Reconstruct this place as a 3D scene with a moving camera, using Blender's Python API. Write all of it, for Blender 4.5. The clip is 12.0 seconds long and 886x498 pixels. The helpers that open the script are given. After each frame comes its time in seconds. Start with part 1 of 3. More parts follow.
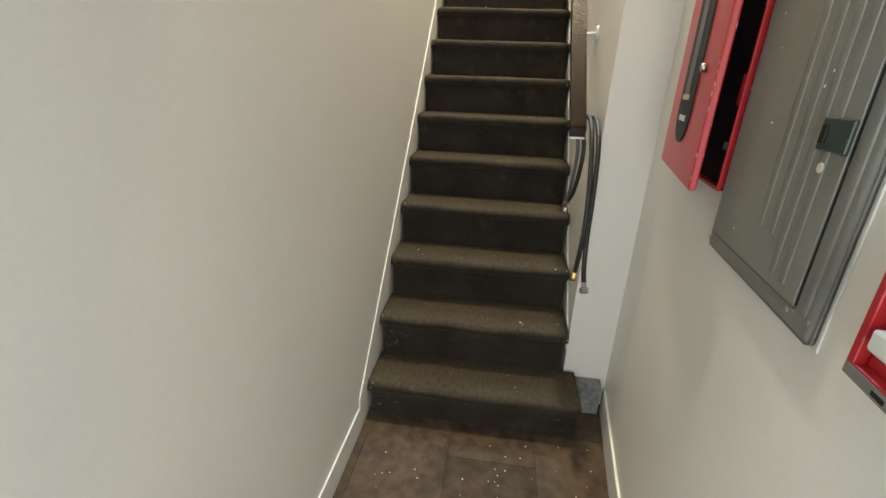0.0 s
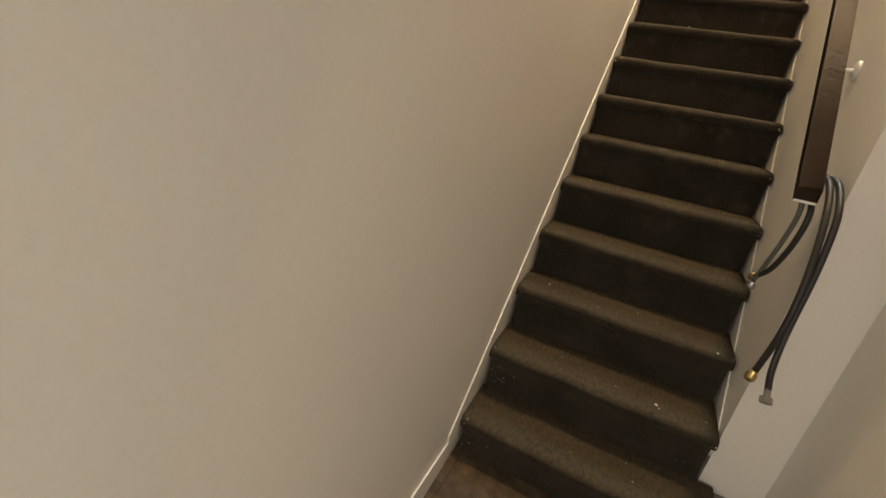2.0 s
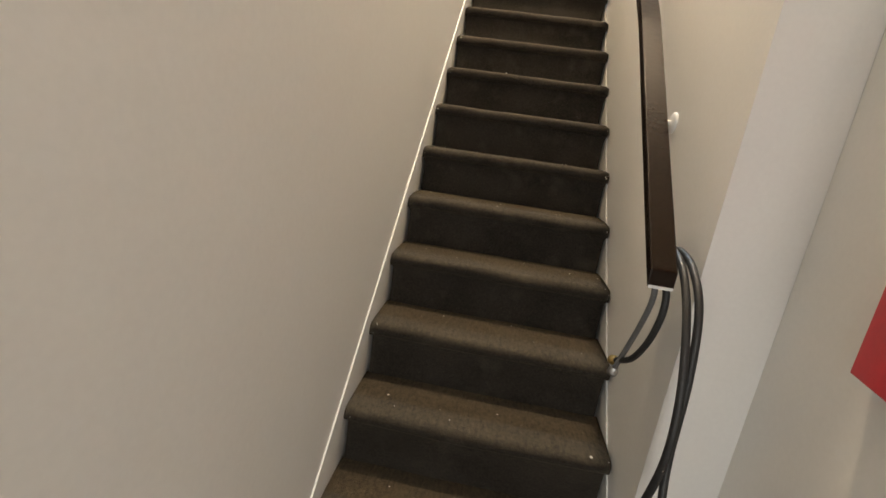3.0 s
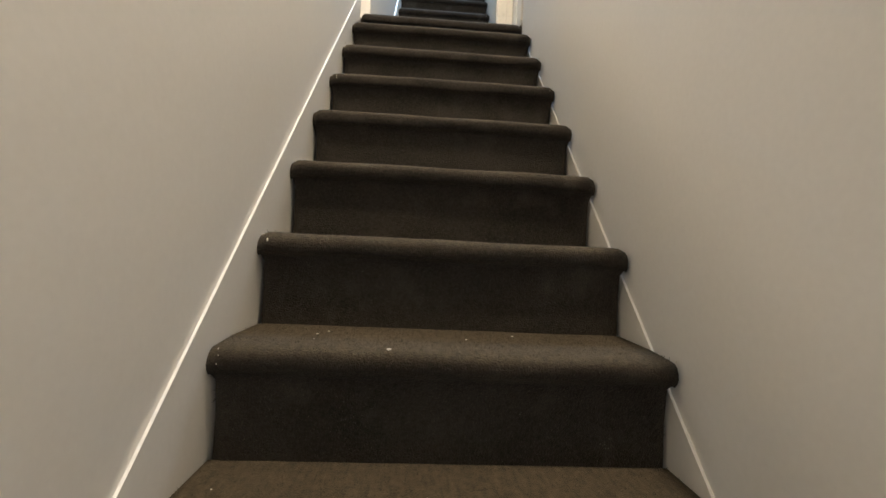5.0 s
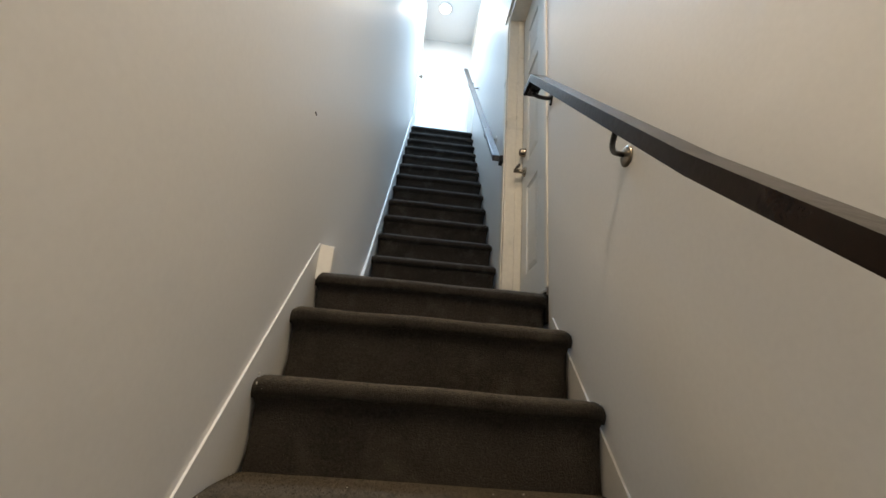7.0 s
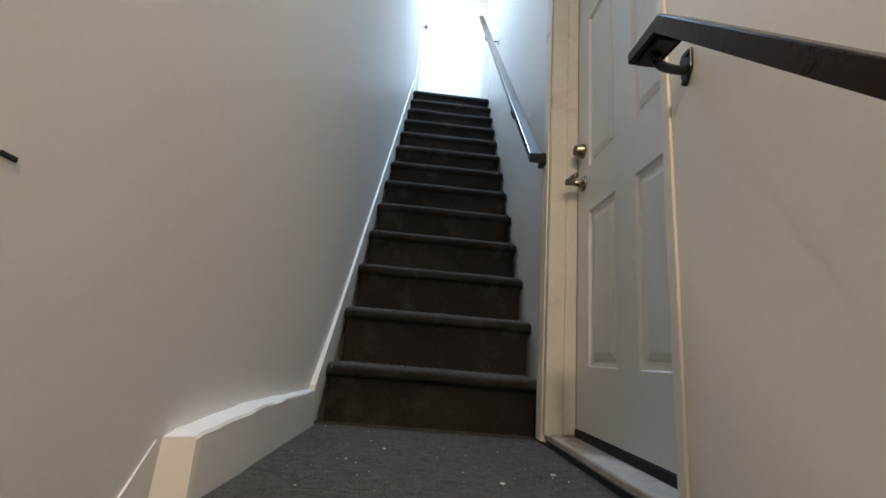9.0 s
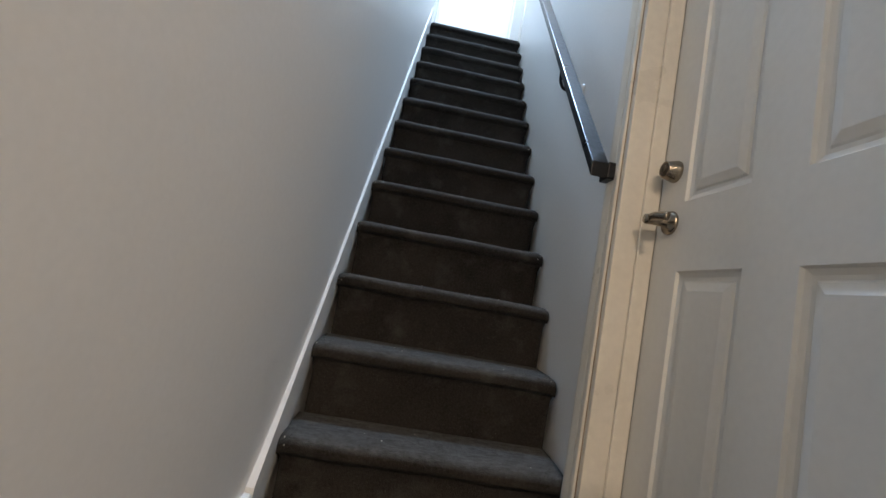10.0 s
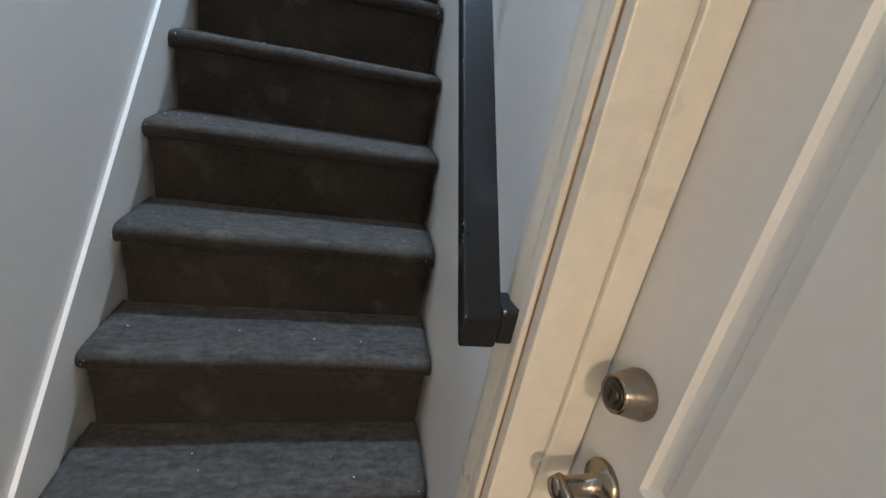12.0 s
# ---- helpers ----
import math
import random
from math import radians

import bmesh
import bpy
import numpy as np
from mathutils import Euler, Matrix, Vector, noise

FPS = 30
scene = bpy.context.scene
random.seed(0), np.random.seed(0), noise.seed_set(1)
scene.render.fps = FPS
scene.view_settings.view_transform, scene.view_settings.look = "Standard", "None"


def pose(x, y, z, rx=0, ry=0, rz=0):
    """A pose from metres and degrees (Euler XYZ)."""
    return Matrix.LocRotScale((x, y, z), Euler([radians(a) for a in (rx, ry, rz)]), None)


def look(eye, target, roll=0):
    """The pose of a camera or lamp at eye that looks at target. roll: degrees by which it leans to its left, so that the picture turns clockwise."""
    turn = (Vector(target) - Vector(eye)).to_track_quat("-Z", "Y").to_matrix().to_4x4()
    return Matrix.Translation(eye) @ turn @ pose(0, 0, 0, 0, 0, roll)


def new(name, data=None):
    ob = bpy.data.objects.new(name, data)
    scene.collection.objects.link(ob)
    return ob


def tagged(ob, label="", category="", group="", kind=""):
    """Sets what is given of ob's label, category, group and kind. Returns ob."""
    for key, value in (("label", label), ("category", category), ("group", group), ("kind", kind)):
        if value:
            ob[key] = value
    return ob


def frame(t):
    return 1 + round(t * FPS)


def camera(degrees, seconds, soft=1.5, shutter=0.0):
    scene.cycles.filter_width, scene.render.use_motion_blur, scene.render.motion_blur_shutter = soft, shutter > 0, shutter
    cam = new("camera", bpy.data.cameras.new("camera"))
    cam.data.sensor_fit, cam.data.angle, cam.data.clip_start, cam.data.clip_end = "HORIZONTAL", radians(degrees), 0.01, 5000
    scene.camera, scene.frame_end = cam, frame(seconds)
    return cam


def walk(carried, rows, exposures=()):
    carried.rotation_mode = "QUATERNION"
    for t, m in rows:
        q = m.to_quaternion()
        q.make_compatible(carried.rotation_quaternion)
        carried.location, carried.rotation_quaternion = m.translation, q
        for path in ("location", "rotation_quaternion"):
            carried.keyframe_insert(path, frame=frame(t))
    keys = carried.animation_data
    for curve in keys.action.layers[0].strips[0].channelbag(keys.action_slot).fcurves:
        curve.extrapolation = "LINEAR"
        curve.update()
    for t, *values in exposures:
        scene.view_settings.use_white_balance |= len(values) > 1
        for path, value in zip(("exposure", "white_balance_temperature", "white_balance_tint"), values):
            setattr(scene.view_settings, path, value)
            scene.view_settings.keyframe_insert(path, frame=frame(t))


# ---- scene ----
# ---------------- camera ----------------
PATH = [
    (0.0, 0.452, -1.189, 1.359, 68.84, -2.18, 7.79),
    (0.5, 0.451, -0.962, 1.361, 69.55, -4.75, 18.50),
    (1.0, 0.430, -0.915, 1.363, 68.58, -3.16, 25.57),
    (1.5, 0.352, -0.979, 1.342, 67.90, -6.21, 30.33),
    (2.0, 0.317, -1.025, 1.342, 68.23, -9.42, 26.54),
    (2.5, 0.370, -0.920, 1.407, 73.41, -6.02, 21.38),
    (2.7, 0.346, -0.774, 1.418, 74.49, -6.44, 15.98),
    (4.3, 0.328, 0.614, 1.683, 84.38, -5.84, -6.37),
    (4.5, 0.328, 0.751, 1.753, 87.54, -5.09, -6.29),
    (5.0, 0.332, 1.084, 1.968, 90.71, -2.66, -3.29),
    (5.5, 0.350, 1.273, 2.225, 94.76, -1.88, -4.63),
    (6.0, 0.367, 1.446, 2.409, 96.23, -1.83, -5.35),
    (6.5, 0.352, 1.603, 2.604, 98.76, -3.95, -5.30),
    (7.0, 0.316, 1.788, 2.774, 109.46, -4.37, -5.52),
    (7.2, 0.317, 1.834, 2.904, 110.76, -3.86, -6.50),
    (8.8, 0.356, 2.422, 3.365, 105.14, -3.72, -4.10),
    (9.0, 0.344, 2.530, 3.414, 103.95, -4.73, -4.20),
    (9.5, 0.304, 2.748, 3.650, 98.66, -8.25, -5.94),
    (10.0, 0.299, 2.955, 3.796, 95.47, -10.15, -5.17),
    (10.5, 0.301, 3.175, 4.037, 87.54, -11.01, -4.69),
    (11.0, 0.358, 3.385, 4.239, 81.44, -10.86, -11.40),
    (11.5, 0.499, 3.539, 4.418, 70.79, -11.70, -13.13),
    (12.0, 0.581, 3.625, 4.449, 68.03, -9.93, -10.70),
]
cam = camera(91.7, 12.0)
EXPOSURES = [
    (0.0, 0.25, 6700, 4), (1.0, 0.27, 6600, 6), (1.5, -0.28, 6800, 9), (1.8, -0.3, 8300, 13), (2.1, -0.26, 8900, 14), (2.5, 0.1, 8050, 13),
    (4.3, -0.1, 6350, 10), (5.0, -0.42, 6350, 10), (5.5, -0.68, 6350, 10), (6.5, -1.12, 6400, 10), (7.0, -1.42, 6450, 11), (9.0, -1.6, 6600, 14), (10.5, -1.27, 6500, 17), (11.0, -1.15, 6450, 18), (11.5, -1.08, 6650, 17), (12.0, -1.0, 6850, 16)]
walk(cam, [(r[0], pose(*r[1:])) for r in PATH], EXPOSURES)

# ---------------- plan, in metres ----------------
G, R, W = 0.2012, 0.20, 0.7987          # lower flight: going, rise, carpet width
FLOOR = 0.035                            # lobby floor
NLOW = 16
LAND_Z, LAND_Y = 3.165, 3.243            # landing carpet and its nosing
GU, RU, NUP = 0.1863, 0.2162, 13         # upper flight
YU, ZU = 4.097, 3.148
XUL, XUR, SX = 0.0658, 0.8142, 0.0267    # upper flight: edges and its slight skew
TOP_Z = ZU + NUP * RU
CEIL, LOW_CEIL = 8.2, 5.5
END_Y = 7.2
RW = 0.809                               # face of the wall that carries the lower handrail
DOOR_X, DOOR_Y0, DOOR_Y1 = 0.901, 3.295, 3.992
HEAD_Z = 5.28


def front_x(y):
    """Face of the lobby's right wall, which runs a little askew."""
    return 0.94 + 0.12 * y


def up_l(y):
    return XUL + SX * (y - YU)


def wall_l(y):
    """Face of the left wall, which eases from the lower flight's line to the upper one's."""
    t = min(max((y - 3.0) / 1.3, 0), 1)
    t = t * t * (3 - 2 * t)
    return -0.018 * (1 - t) + (up_l(y) - 0.018) * t


def up_r(y):
    return XUR + SX * (y - YU)


# ---------------- light ----------------
world = bpy.data.worlds.new("world")
scene.world = world
world.use_nodes = True
bg = world.node_tree.nodes["Background"]
sky = world.node_tree.nodes.new("ShaderNodeTexSky")
sky.sky_type, sky.sun_disc, sky.sun_elevation, sky.sun_rotation = "NISHITA", False, radians(40), radians(200)
world.node_tree.links.new(sky.outputs[0], bg.inputs[0])
bg.inputs[1].default_value = 0.1


def area(name, at, target, w, h, power, color):
    lamp = bpy.data.lights.new(name, "AREA")
    lamp.shape, lamp.size, lamp.size_y, lamp.energy, lamp.color = "RECTANGLE", w, h, power, color
    ob = new(name, lamp)
    ob.matrix_world = look(at, target)
    return ob


# daylight through the glazed street door behind, a warm ceiling lamp over the lower flight, an unseen cool lamp added
# as fill over the upper flight, and the one over the top landing
area("daylight", (0.44, -2.50, 1.25), (0.44, 1.0, 0.9), 0.66, 1.9, 27, (0.93, 0.97, 1.0))
area("stair_lamp_light", (0.40, 1.20, 5.44), (0.40, 1.20, 0), 0.16, 0.16, 125, (1.0, 0.82, 0.60))
area("upper_lamp_light", (0.46, 5.25, 8.12), (0.46, 5.25, 0), 0.16, 0.16, 320, (0.46, 0.70, 1.0))
area("top_lamp_light", (0.40, 6.57, 8.12), (0.40, 6.57, 0), 0.15, 0.15, 20, (1.0, 0.87, 0.70))


# ---------------- materials ----------------
def material(name, color, rough=0.6, metal=0.0, grain=40.0, vary=0.12, stain=2.0, bump=0.1, bump_scale=None, spec=0.5, dist=0.01):
    """A surface with variation at two scales and a fine relief."""
    m = bpy.data.materials.new(name)
    m.use_nodes = True
    nt = m.node_tree
    b = nt.nodes["Principled BSDF"]
    b.inputs["Roughness"].default_value, b.inputs["Metallic"].default_value = rough, metal
    b.inputs["Specular IOR Level"].default_value = spec
    co = nt.nodes.new("ShaderNodeTexCoord")
    fine, wide = nt.nodes.new("ShaderNodeTexNoise"), nt.nodes.new("ShaderNodeTexNoise")
    for n, s, d in ((fine, grain, 4), (wide, stain, 5)):
        n.inputs["Scale"].default_value, n.inputs["Detail"].default_value = s, d
        nt.links.new(co.outputs["Object"], n.inputs["Vector"])
    add = nt.nodes.new("ShaderNodeMath")
    add.operation = "ADD"
    nt.links.new(fine.outputs[0], add.inputs[0])
    nt.links.new(wide.outputs[0], add.inputs[1])
    ramp = nt.nodes.new("ShaderNodeMapRange")
    ramp.inputs[1].default_value, ramp.inputs[2].default_value = 0.6, 1.4
    ramp.inputs[3].default_value, ramp.inputs[4].default_value = 1 - vary, 1 + vary
    nt.links.new(add.outputs[0], ramp.inputs[0])
    mul = nt.nodes.new("ShaderNodeVectorMath")
    mul.operation = "SCALE"
    mul.inputs[0].default_value = color
    nt.links.new(ramp.outputs[0], mul.inputs["Scale"])
    nt.links.new(mul.outputs[0], b.inputs["Base Color"])
    rr = nt.nodes.new("ShaderNodeMapRange")
    rr.inputs[3].default_value, rr.inputs[4].default_value = max(rough - 0.1, 0.03), min(rough + 0.1, 1)
    nt.links.new(wide.outputs[0], rr.inputs[0])
    nt.links.new(rr.outputs[0], b.inputs["Roughness"])
    if bump:
        rel = nt.nodes.new("ShaderNodeTexNoise")
        rel.inputs["Scale"].default_value, rel.inputs["Detail"].default_value = bump_scale or grain, 6
        nt.links.new(co.outputs["Object"], rel.inputs["Vector"])
        bm = nt.nodes.new("ShaderNodeBump")
        bm.inputs["Strength"].default_value, bm.inputs["Distance"].default_value = bump, dist
        nt.links.new(rel.outputs[0], bm.inputs["Height"])
        nt.links.new(bm.outputs[0], b.inputs["Normal"])
    return m


WALL = material("wall_paint", (0.77, 0.755, 0.72), 0.42, grain=90, vary=0.03, stain=1.3, bump=0.25, bump_scale=14, dist=0.004)
TRIM = material("trim_paint", (0.74, 0.70, 0.63), 0.38, grain=60, vary=0.05, stain=6, bump=0.25, bump_scale=25, dist=0.004)
CREAM = material("cream_gloss_paint", (0.72, 0.675, 0.585), 0.3, grain=50, vary=0.08, stain=5, bump=0.3, bump_scale=22, dist=0.004)
DOORW = material("white_door_paint", (0.70, 0.70, 0.67), 0.4, grain=60, vary=0.04, stain=4, bump=0.3, bump_scale=10, dist=0.004)
def carpet(name, color, dust, lit_wear, tint, fuzz, threads):
    """Short dense pile: clumps, fibres, dusty wear, specks of pale lint, and overhead light painted on the treads."""
    m = material(name, color, 0.95, grain=150, vary=0.55, stain=5, bump=1.0, bump_scale=330, spec=0.08, dist=0.006)
    nt = m.node_tree
    b = nt.nodes["Principled BSDF"]
    b.inputs["Sheen Weight"].default_value, b.inputs["Sheen Roughness"].default_value, b.inputs["Sheen Tint"].default_value = fuzz, 0.4, (*tint, 1)
    base = b.inputs["Base Color"].links[0].from_socket
    co = nt.nodes.new("ShaderNodeTexCoord")

    def tex(kind, scale, detail=5):
        n = nt.nodes.new(kind)
        n.inputs["Scale"].default_value = scale
        n.inputs["Detail"].default_value = detail
        nt.links.new(co.outputs["Object"], n.inputs["Vector"])
        return n.outputs[0]

    def window(value, lo, hi, top):
        n = nt.nodes.new("ShaderNodeMapRange")
        for i, v in enumerate((lo, hi, 0, top)):
            n.inputs[i + 1].default_value = v
        nt.links.new(value, n.inputs[0])
        return n.outputs[0]

    def mix(fac, low, color):
        n = nt.nodes.new("ShaderNodeMix")
        n.data_type = "RGBA"
        nt.links.new(fac, n.inputs[0])
        nt.links.new(low, n.inputs[6])
        n.inputs[7].default_value = (*color, 1)
        return n.outputs[2]
    worn = mix(window(tex("ShaderNodeTexNoise", 11, 8), 0.56, 0.78, 0.5), base, dust)
    stretch = nt.nodes.new("ShaderNodeMapping")
    stretch.inputs["Scale"].default_value = threads
    nt.links.new(co.outputs["Object"], stretch.inputs["Vector"])
    streak = nt.nodes.new("ShaderNodeTexNoise")
    streak.inputs["Scale"].default_value, streak.inputs["Detail"].default_value = 1, 6
    nt.links.new(stretch.outputs[0], streak.inputs["Vector"])
    fibre = nt.nodes.new("ShaderNodeTexVoronoi")
    fibre.inputs["Scale"].default_value = 95
    nt.links.new(co.outputs["Object"], fibre.inputs["Vector"])
    # overhead light painted as paler up-facing treads and nosings, along with their dust and wear
    geo, split, lit_mask = nt.nodes.new("ShaderNodeNewGeometry"), nt.nodes.new("ShaderNodeSeparateXYZ"), nt.nodes.new("ShaderNodeMath")
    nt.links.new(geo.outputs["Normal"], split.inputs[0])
    lit_mask.operation = "MULTIPLY"
    nt.links.new(window(split.outputs["Z"], 0.2, 0.9, 1.0), lit_mask.inputs[0])
    nt.links.new(window(tex("ShaderNodeTexNoise", 70, 8), 0.05, 1.0, 1.0), lit_mask.inputs[1])
    worn = mix(lit_mask.outputs[0], worn, lit_wear)
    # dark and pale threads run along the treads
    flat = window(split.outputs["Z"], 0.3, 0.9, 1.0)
    for lo, hi, top, shade_of in ((0.50, 0.30, 0.6, color), (0.56, 0.78, 0.4, tuple(1.3 * c for c in lit_wear))):
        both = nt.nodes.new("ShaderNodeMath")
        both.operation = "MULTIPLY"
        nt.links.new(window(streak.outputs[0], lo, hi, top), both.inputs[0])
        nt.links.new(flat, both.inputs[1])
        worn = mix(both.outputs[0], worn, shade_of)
    lint = nt.nodes.new("ShaderNodeMath")
    lint.operation = "MULTIPLY"
    nt.links.new(window(fibre.outputs["Distance"], 0.16, 0.05, 1.0), lint.inputs[0])
    nt.links.new(window(tex("ShaderNodeTexNoise", 17, 3), 0.62, 0.72, 0.5), lint.inputs[1])
    nt.links.new(mix(lint.outputs[0], worn, (0.30, 0.28, 0.25)), b.inputs["Base Color"])
    return m


# The light painted on the treads is warm on the lower flight, neutral on the upper.
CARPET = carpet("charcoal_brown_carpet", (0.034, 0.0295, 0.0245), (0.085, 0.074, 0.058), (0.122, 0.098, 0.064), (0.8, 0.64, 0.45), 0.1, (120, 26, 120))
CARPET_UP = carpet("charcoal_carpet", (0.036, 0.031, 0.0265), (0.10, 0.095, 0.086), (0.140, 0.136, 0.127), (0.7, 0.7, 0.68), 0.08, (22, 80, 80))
TILE = material("brown_vinyl_tile", (0.074, 0.053, 0.036), 0.78, grain=22, vary=0.6, stain=7, bump=0.3, bump_scale=60, spec=0.2, dist=0.003)
info, vary = TILE.node_tree.nodes.new("ShaderNodeObjectInfo"), TILE.node_tree.nodes.new("ShaderNodeMapRange")
vary.inputs[3].default_value, vary.inputs[4].default_value = 0.75, 1.2
tint = TILE.node_tree.nodes.new("ShaderNodeVectorMath")
tint.operation = "SCALE"
shade = TILE.node_tree.nodes["Principled BSDF"].inputs["Base Color"]
TILE.node_tree.links.new(info.outputs["Random"], vary.inputs[0])
TILE.node_tree.links.new(shade.links[0].from_socket, tint.inputs[0])
TILE.node_tree.links.new(vary.outputs[0], tint.inputs["Scale"])
TILE.node_tree.links.new(tint.outputs[0], shade)
GROUT = material("dark_joint", (0.045, 0.032, 0.023), 0.9, vary=0.3)
RAIL = material("dark_brown_rail_paint", (0.016, 0.009, 0.0052), 0.24, spec=0.2, grain=80, vary=0.2, stain=3, bump=0.3, bump_scale=50, dist=0.003)
BLACK = material("black_gloss_paint", (0.011, 0.011, 0.012), 0.3, spec=0.3, grain=80, vary=0.3, bump=0.3, bump_scale=50, dist=0.003)
RUBBER = material("black_rubber", (0.018, 0.018, 0.018), 0.5, grain=90, vary=0.2, bump=0.2)
HOSEG = material("grey_hose", (0.12, 0.12, 0.12), 0.4, grain=200, vary=0.2, bump=0.3)
BRASS = material("brass", (0.62, 0.46, 0.20), 0.3, 1.0, grain=120, vary=0.2, bump=0.1)
NICKEL = material("satin_nickel", (0.30, 0.255, 0.20), 0.25, 1.0, grain=150, vary=0.12, bump=0.08)
DARKMETAL = material("dark_bronze", (0.10, 0.085, 0.07), 0.4, 0.9, grain=120, vary=0.2, bump=0.1)
RED = material("red_enamel", (0.46, 0.022, 0.030), 0.35, grain=60, vary=0.12, stain=5, bump=0.15, bump_scale=60, dist=0.002)
GREY = material("grey_enamel_steel", (0.20, 0.20, 0.185), 0.42, grain=80, vary=0.1, stain=3, bump=0.15, bump_scale=60, dist=0.002)
DARK = material("dark_inside", (0.01, 0.01, 0.01), 0.7, vary=0.2)
GREEN = material("dark_green_plastic", (0.035, 0.05, 0.045), 0.35, vary=0.2)
WHITE = material("white_plastic", (0.72, 0.72, 0.70), 0.4, vary=0.06)
GLOSSB = material("black_plastic", (0.010, 0.010, 0.010), 0.5, vary=0.2, bump=0, spec=0.25)
CRUMB = material("plaster_crumb", (0.62, 0.58, 0.50), 0.9, vary=0.25)
CEILING = material("ceiling_paint", (0.75, 0.74, 0.72), 0.7, vary=0.03, bump=0.15, bump_scale=30)
PLASTER = material("bare_grey_plaster", (0.22, 0.22, 0.22), 0.85, grain=50, vary=0.5, stain=12, bump=0.6, bump_scale=60)
SILL = material("worn_sill", (0.42, 0.38, 0.33), 0.6, grain=50, vary=0.25, stain=9, bump=0.4, bump_scale=50)
STEEL = material("bare_steel", (0.5, 0.5, 0.5), 0.35, 1.0, vary=0.15)


def glow(name, color, strength):
    m = bpy.data.materials.new(name)
    m.use_nodes = True
    b = m.node_tree.nodes["Principled BSDF"]
    b.inputs["Base Color"].default_value = (*color, 1)
    b.inputs["Emission Color"].default_value = (*color, 1)
    b.inputs["Emission Strength"].default_value = strength
    return m


LAMP_WARM, LAMP_COOL = glow("warm_lamp_glass", (1, 0.85, 0.65), 12), glow("cool_lamp_glass", (0.92, 0.96, 1), 14)
GLASS = bpy.data.materials.new("clear_glass")
GLASS.use_nodes = True
GLASS.node_tree.nodes["Principled BSDF"].inputs["Transmission Weight"].default_value = 1
GLASS.node_tree.nodes["Principled BSDF"].inputs["Roughness"].default_value = 0.02


# ---------------- building helpers ----------------
def spot(ob):
    """Where a part's parents put it."""
    v = Vector((0, 0, 0))
    while ob is not None:
        v += ob.location
        ob = ob.parent
    return v


def link(name, bm, mat, at=(0, 0, 0), smooth=False):
    bmesh.ops.recalc_face_normals(bm, faces=bm.faces)
    me = bpy.data.meshes.new(name)
    bm.to_mesh(me)
    bm.free()
    for m in (mat if isinstance(mat, (list, tuple)) else [mat]):
        me.materials.append(m)
    if smooth:
        for p in me.polygons:
            p.use_smooth = True
    ob = new(name, me)
    ob.location = at
    return ob


def thing(name, at, label, category, group="", kind=""):
    ob = new(name)
    ob.location, ob.empty_display_size = at, 0.1
    return tagged(ob, label, category, group, kind)


def part(name, bm, mat, parent, label="", smooth=False):
    """Links a bmesh, drawn in the place's own metres, as one mesh under a thing or a part."""
    bmesh.ops.translate(bm, verts=bm.verts, vec=-spot(parent))
    ob = link(name, bm, mat, (0, 0, 0), smooth)
    ob.parent = parent
    return tagged(ob, label)


def box(x0, x1, y0, y1, z0, z1, bevel=0.0, bm=None, seg=2):
    bm = bm or bmesh.new()
    made = bmesh.ops.create_cube(bm, size=1)["verts"]
    bmesh.ops.scale(bm, vec=(abs(x1 - x0), abs(y1 - y0), abs(z1 - z0)), verts=made)
    bmesh.ops.translate(bm, vec=((x0 + x1) / 2, (y0 + y1) / 2, (z0 + z1) / 2), verts=made)
    if bevel:
        edges = list({e for v in made for e in v.link_edges})
        bmesh.ops.bevel(bm, geom=edges, offset=bevel, segments=seg, affect="EDGES", profile=0.5)
    return bm


def prism(points, axis, a, b, bm=None, bevel=0.0):
    """An outline pushed from a to b along an axis; the outline's pairs are the two other axes, in order."""
    bm = bm or bmesh.new()

    def at(p, v):
        q = list(p)
        q.insert("xyz".index(axis), v)
        return q
    lo, hi = [bm.verts.new(at(p, a)) for p in points], [bm.verts.new(at(p, b)) for p in points]
    bm.faces.new(lo), bm.faces.new(hi[::-1])
    n = len(points)
    for i in range(n):
        bm.faces.new((lo[i], lo[(i + 1) % n], hi[(i + 1) % n], hi[i]))
    if bevel:
        bmesh.ops.bevel(bm, geom=list(bm.edges), offset=bevel, segments=2, affect="EDGES", profile=0.5)
    return bm


def lathe(profile, at, axis, seg=28, bm=None):
    """Rings of (radius, height) turned about an axis that starts at a point."""
    bm = bm or bmesh.new()
    q = Vector(axis).normalized().to_track_quat("Z", "Y")
    rings = []
    for r, h in profile:
        rings.append([bm.verts.new(Vector(at) + q @ Vector((r * math.cos(2 * math.pi * i / seg), r * math.sin(2 * math.pi * i / seg), h))) for i in range(seg)])
    for p, n in zip(rings, rings[1:]):
        for i in range(seg):
            bm.faces.new((p[i], p[(i + 1) % seg], n[(i + 1) % seg], n[i]))
    bm.faces.new(rings[0][::-1]), bm.faces.new(rings[-1])
    return bm


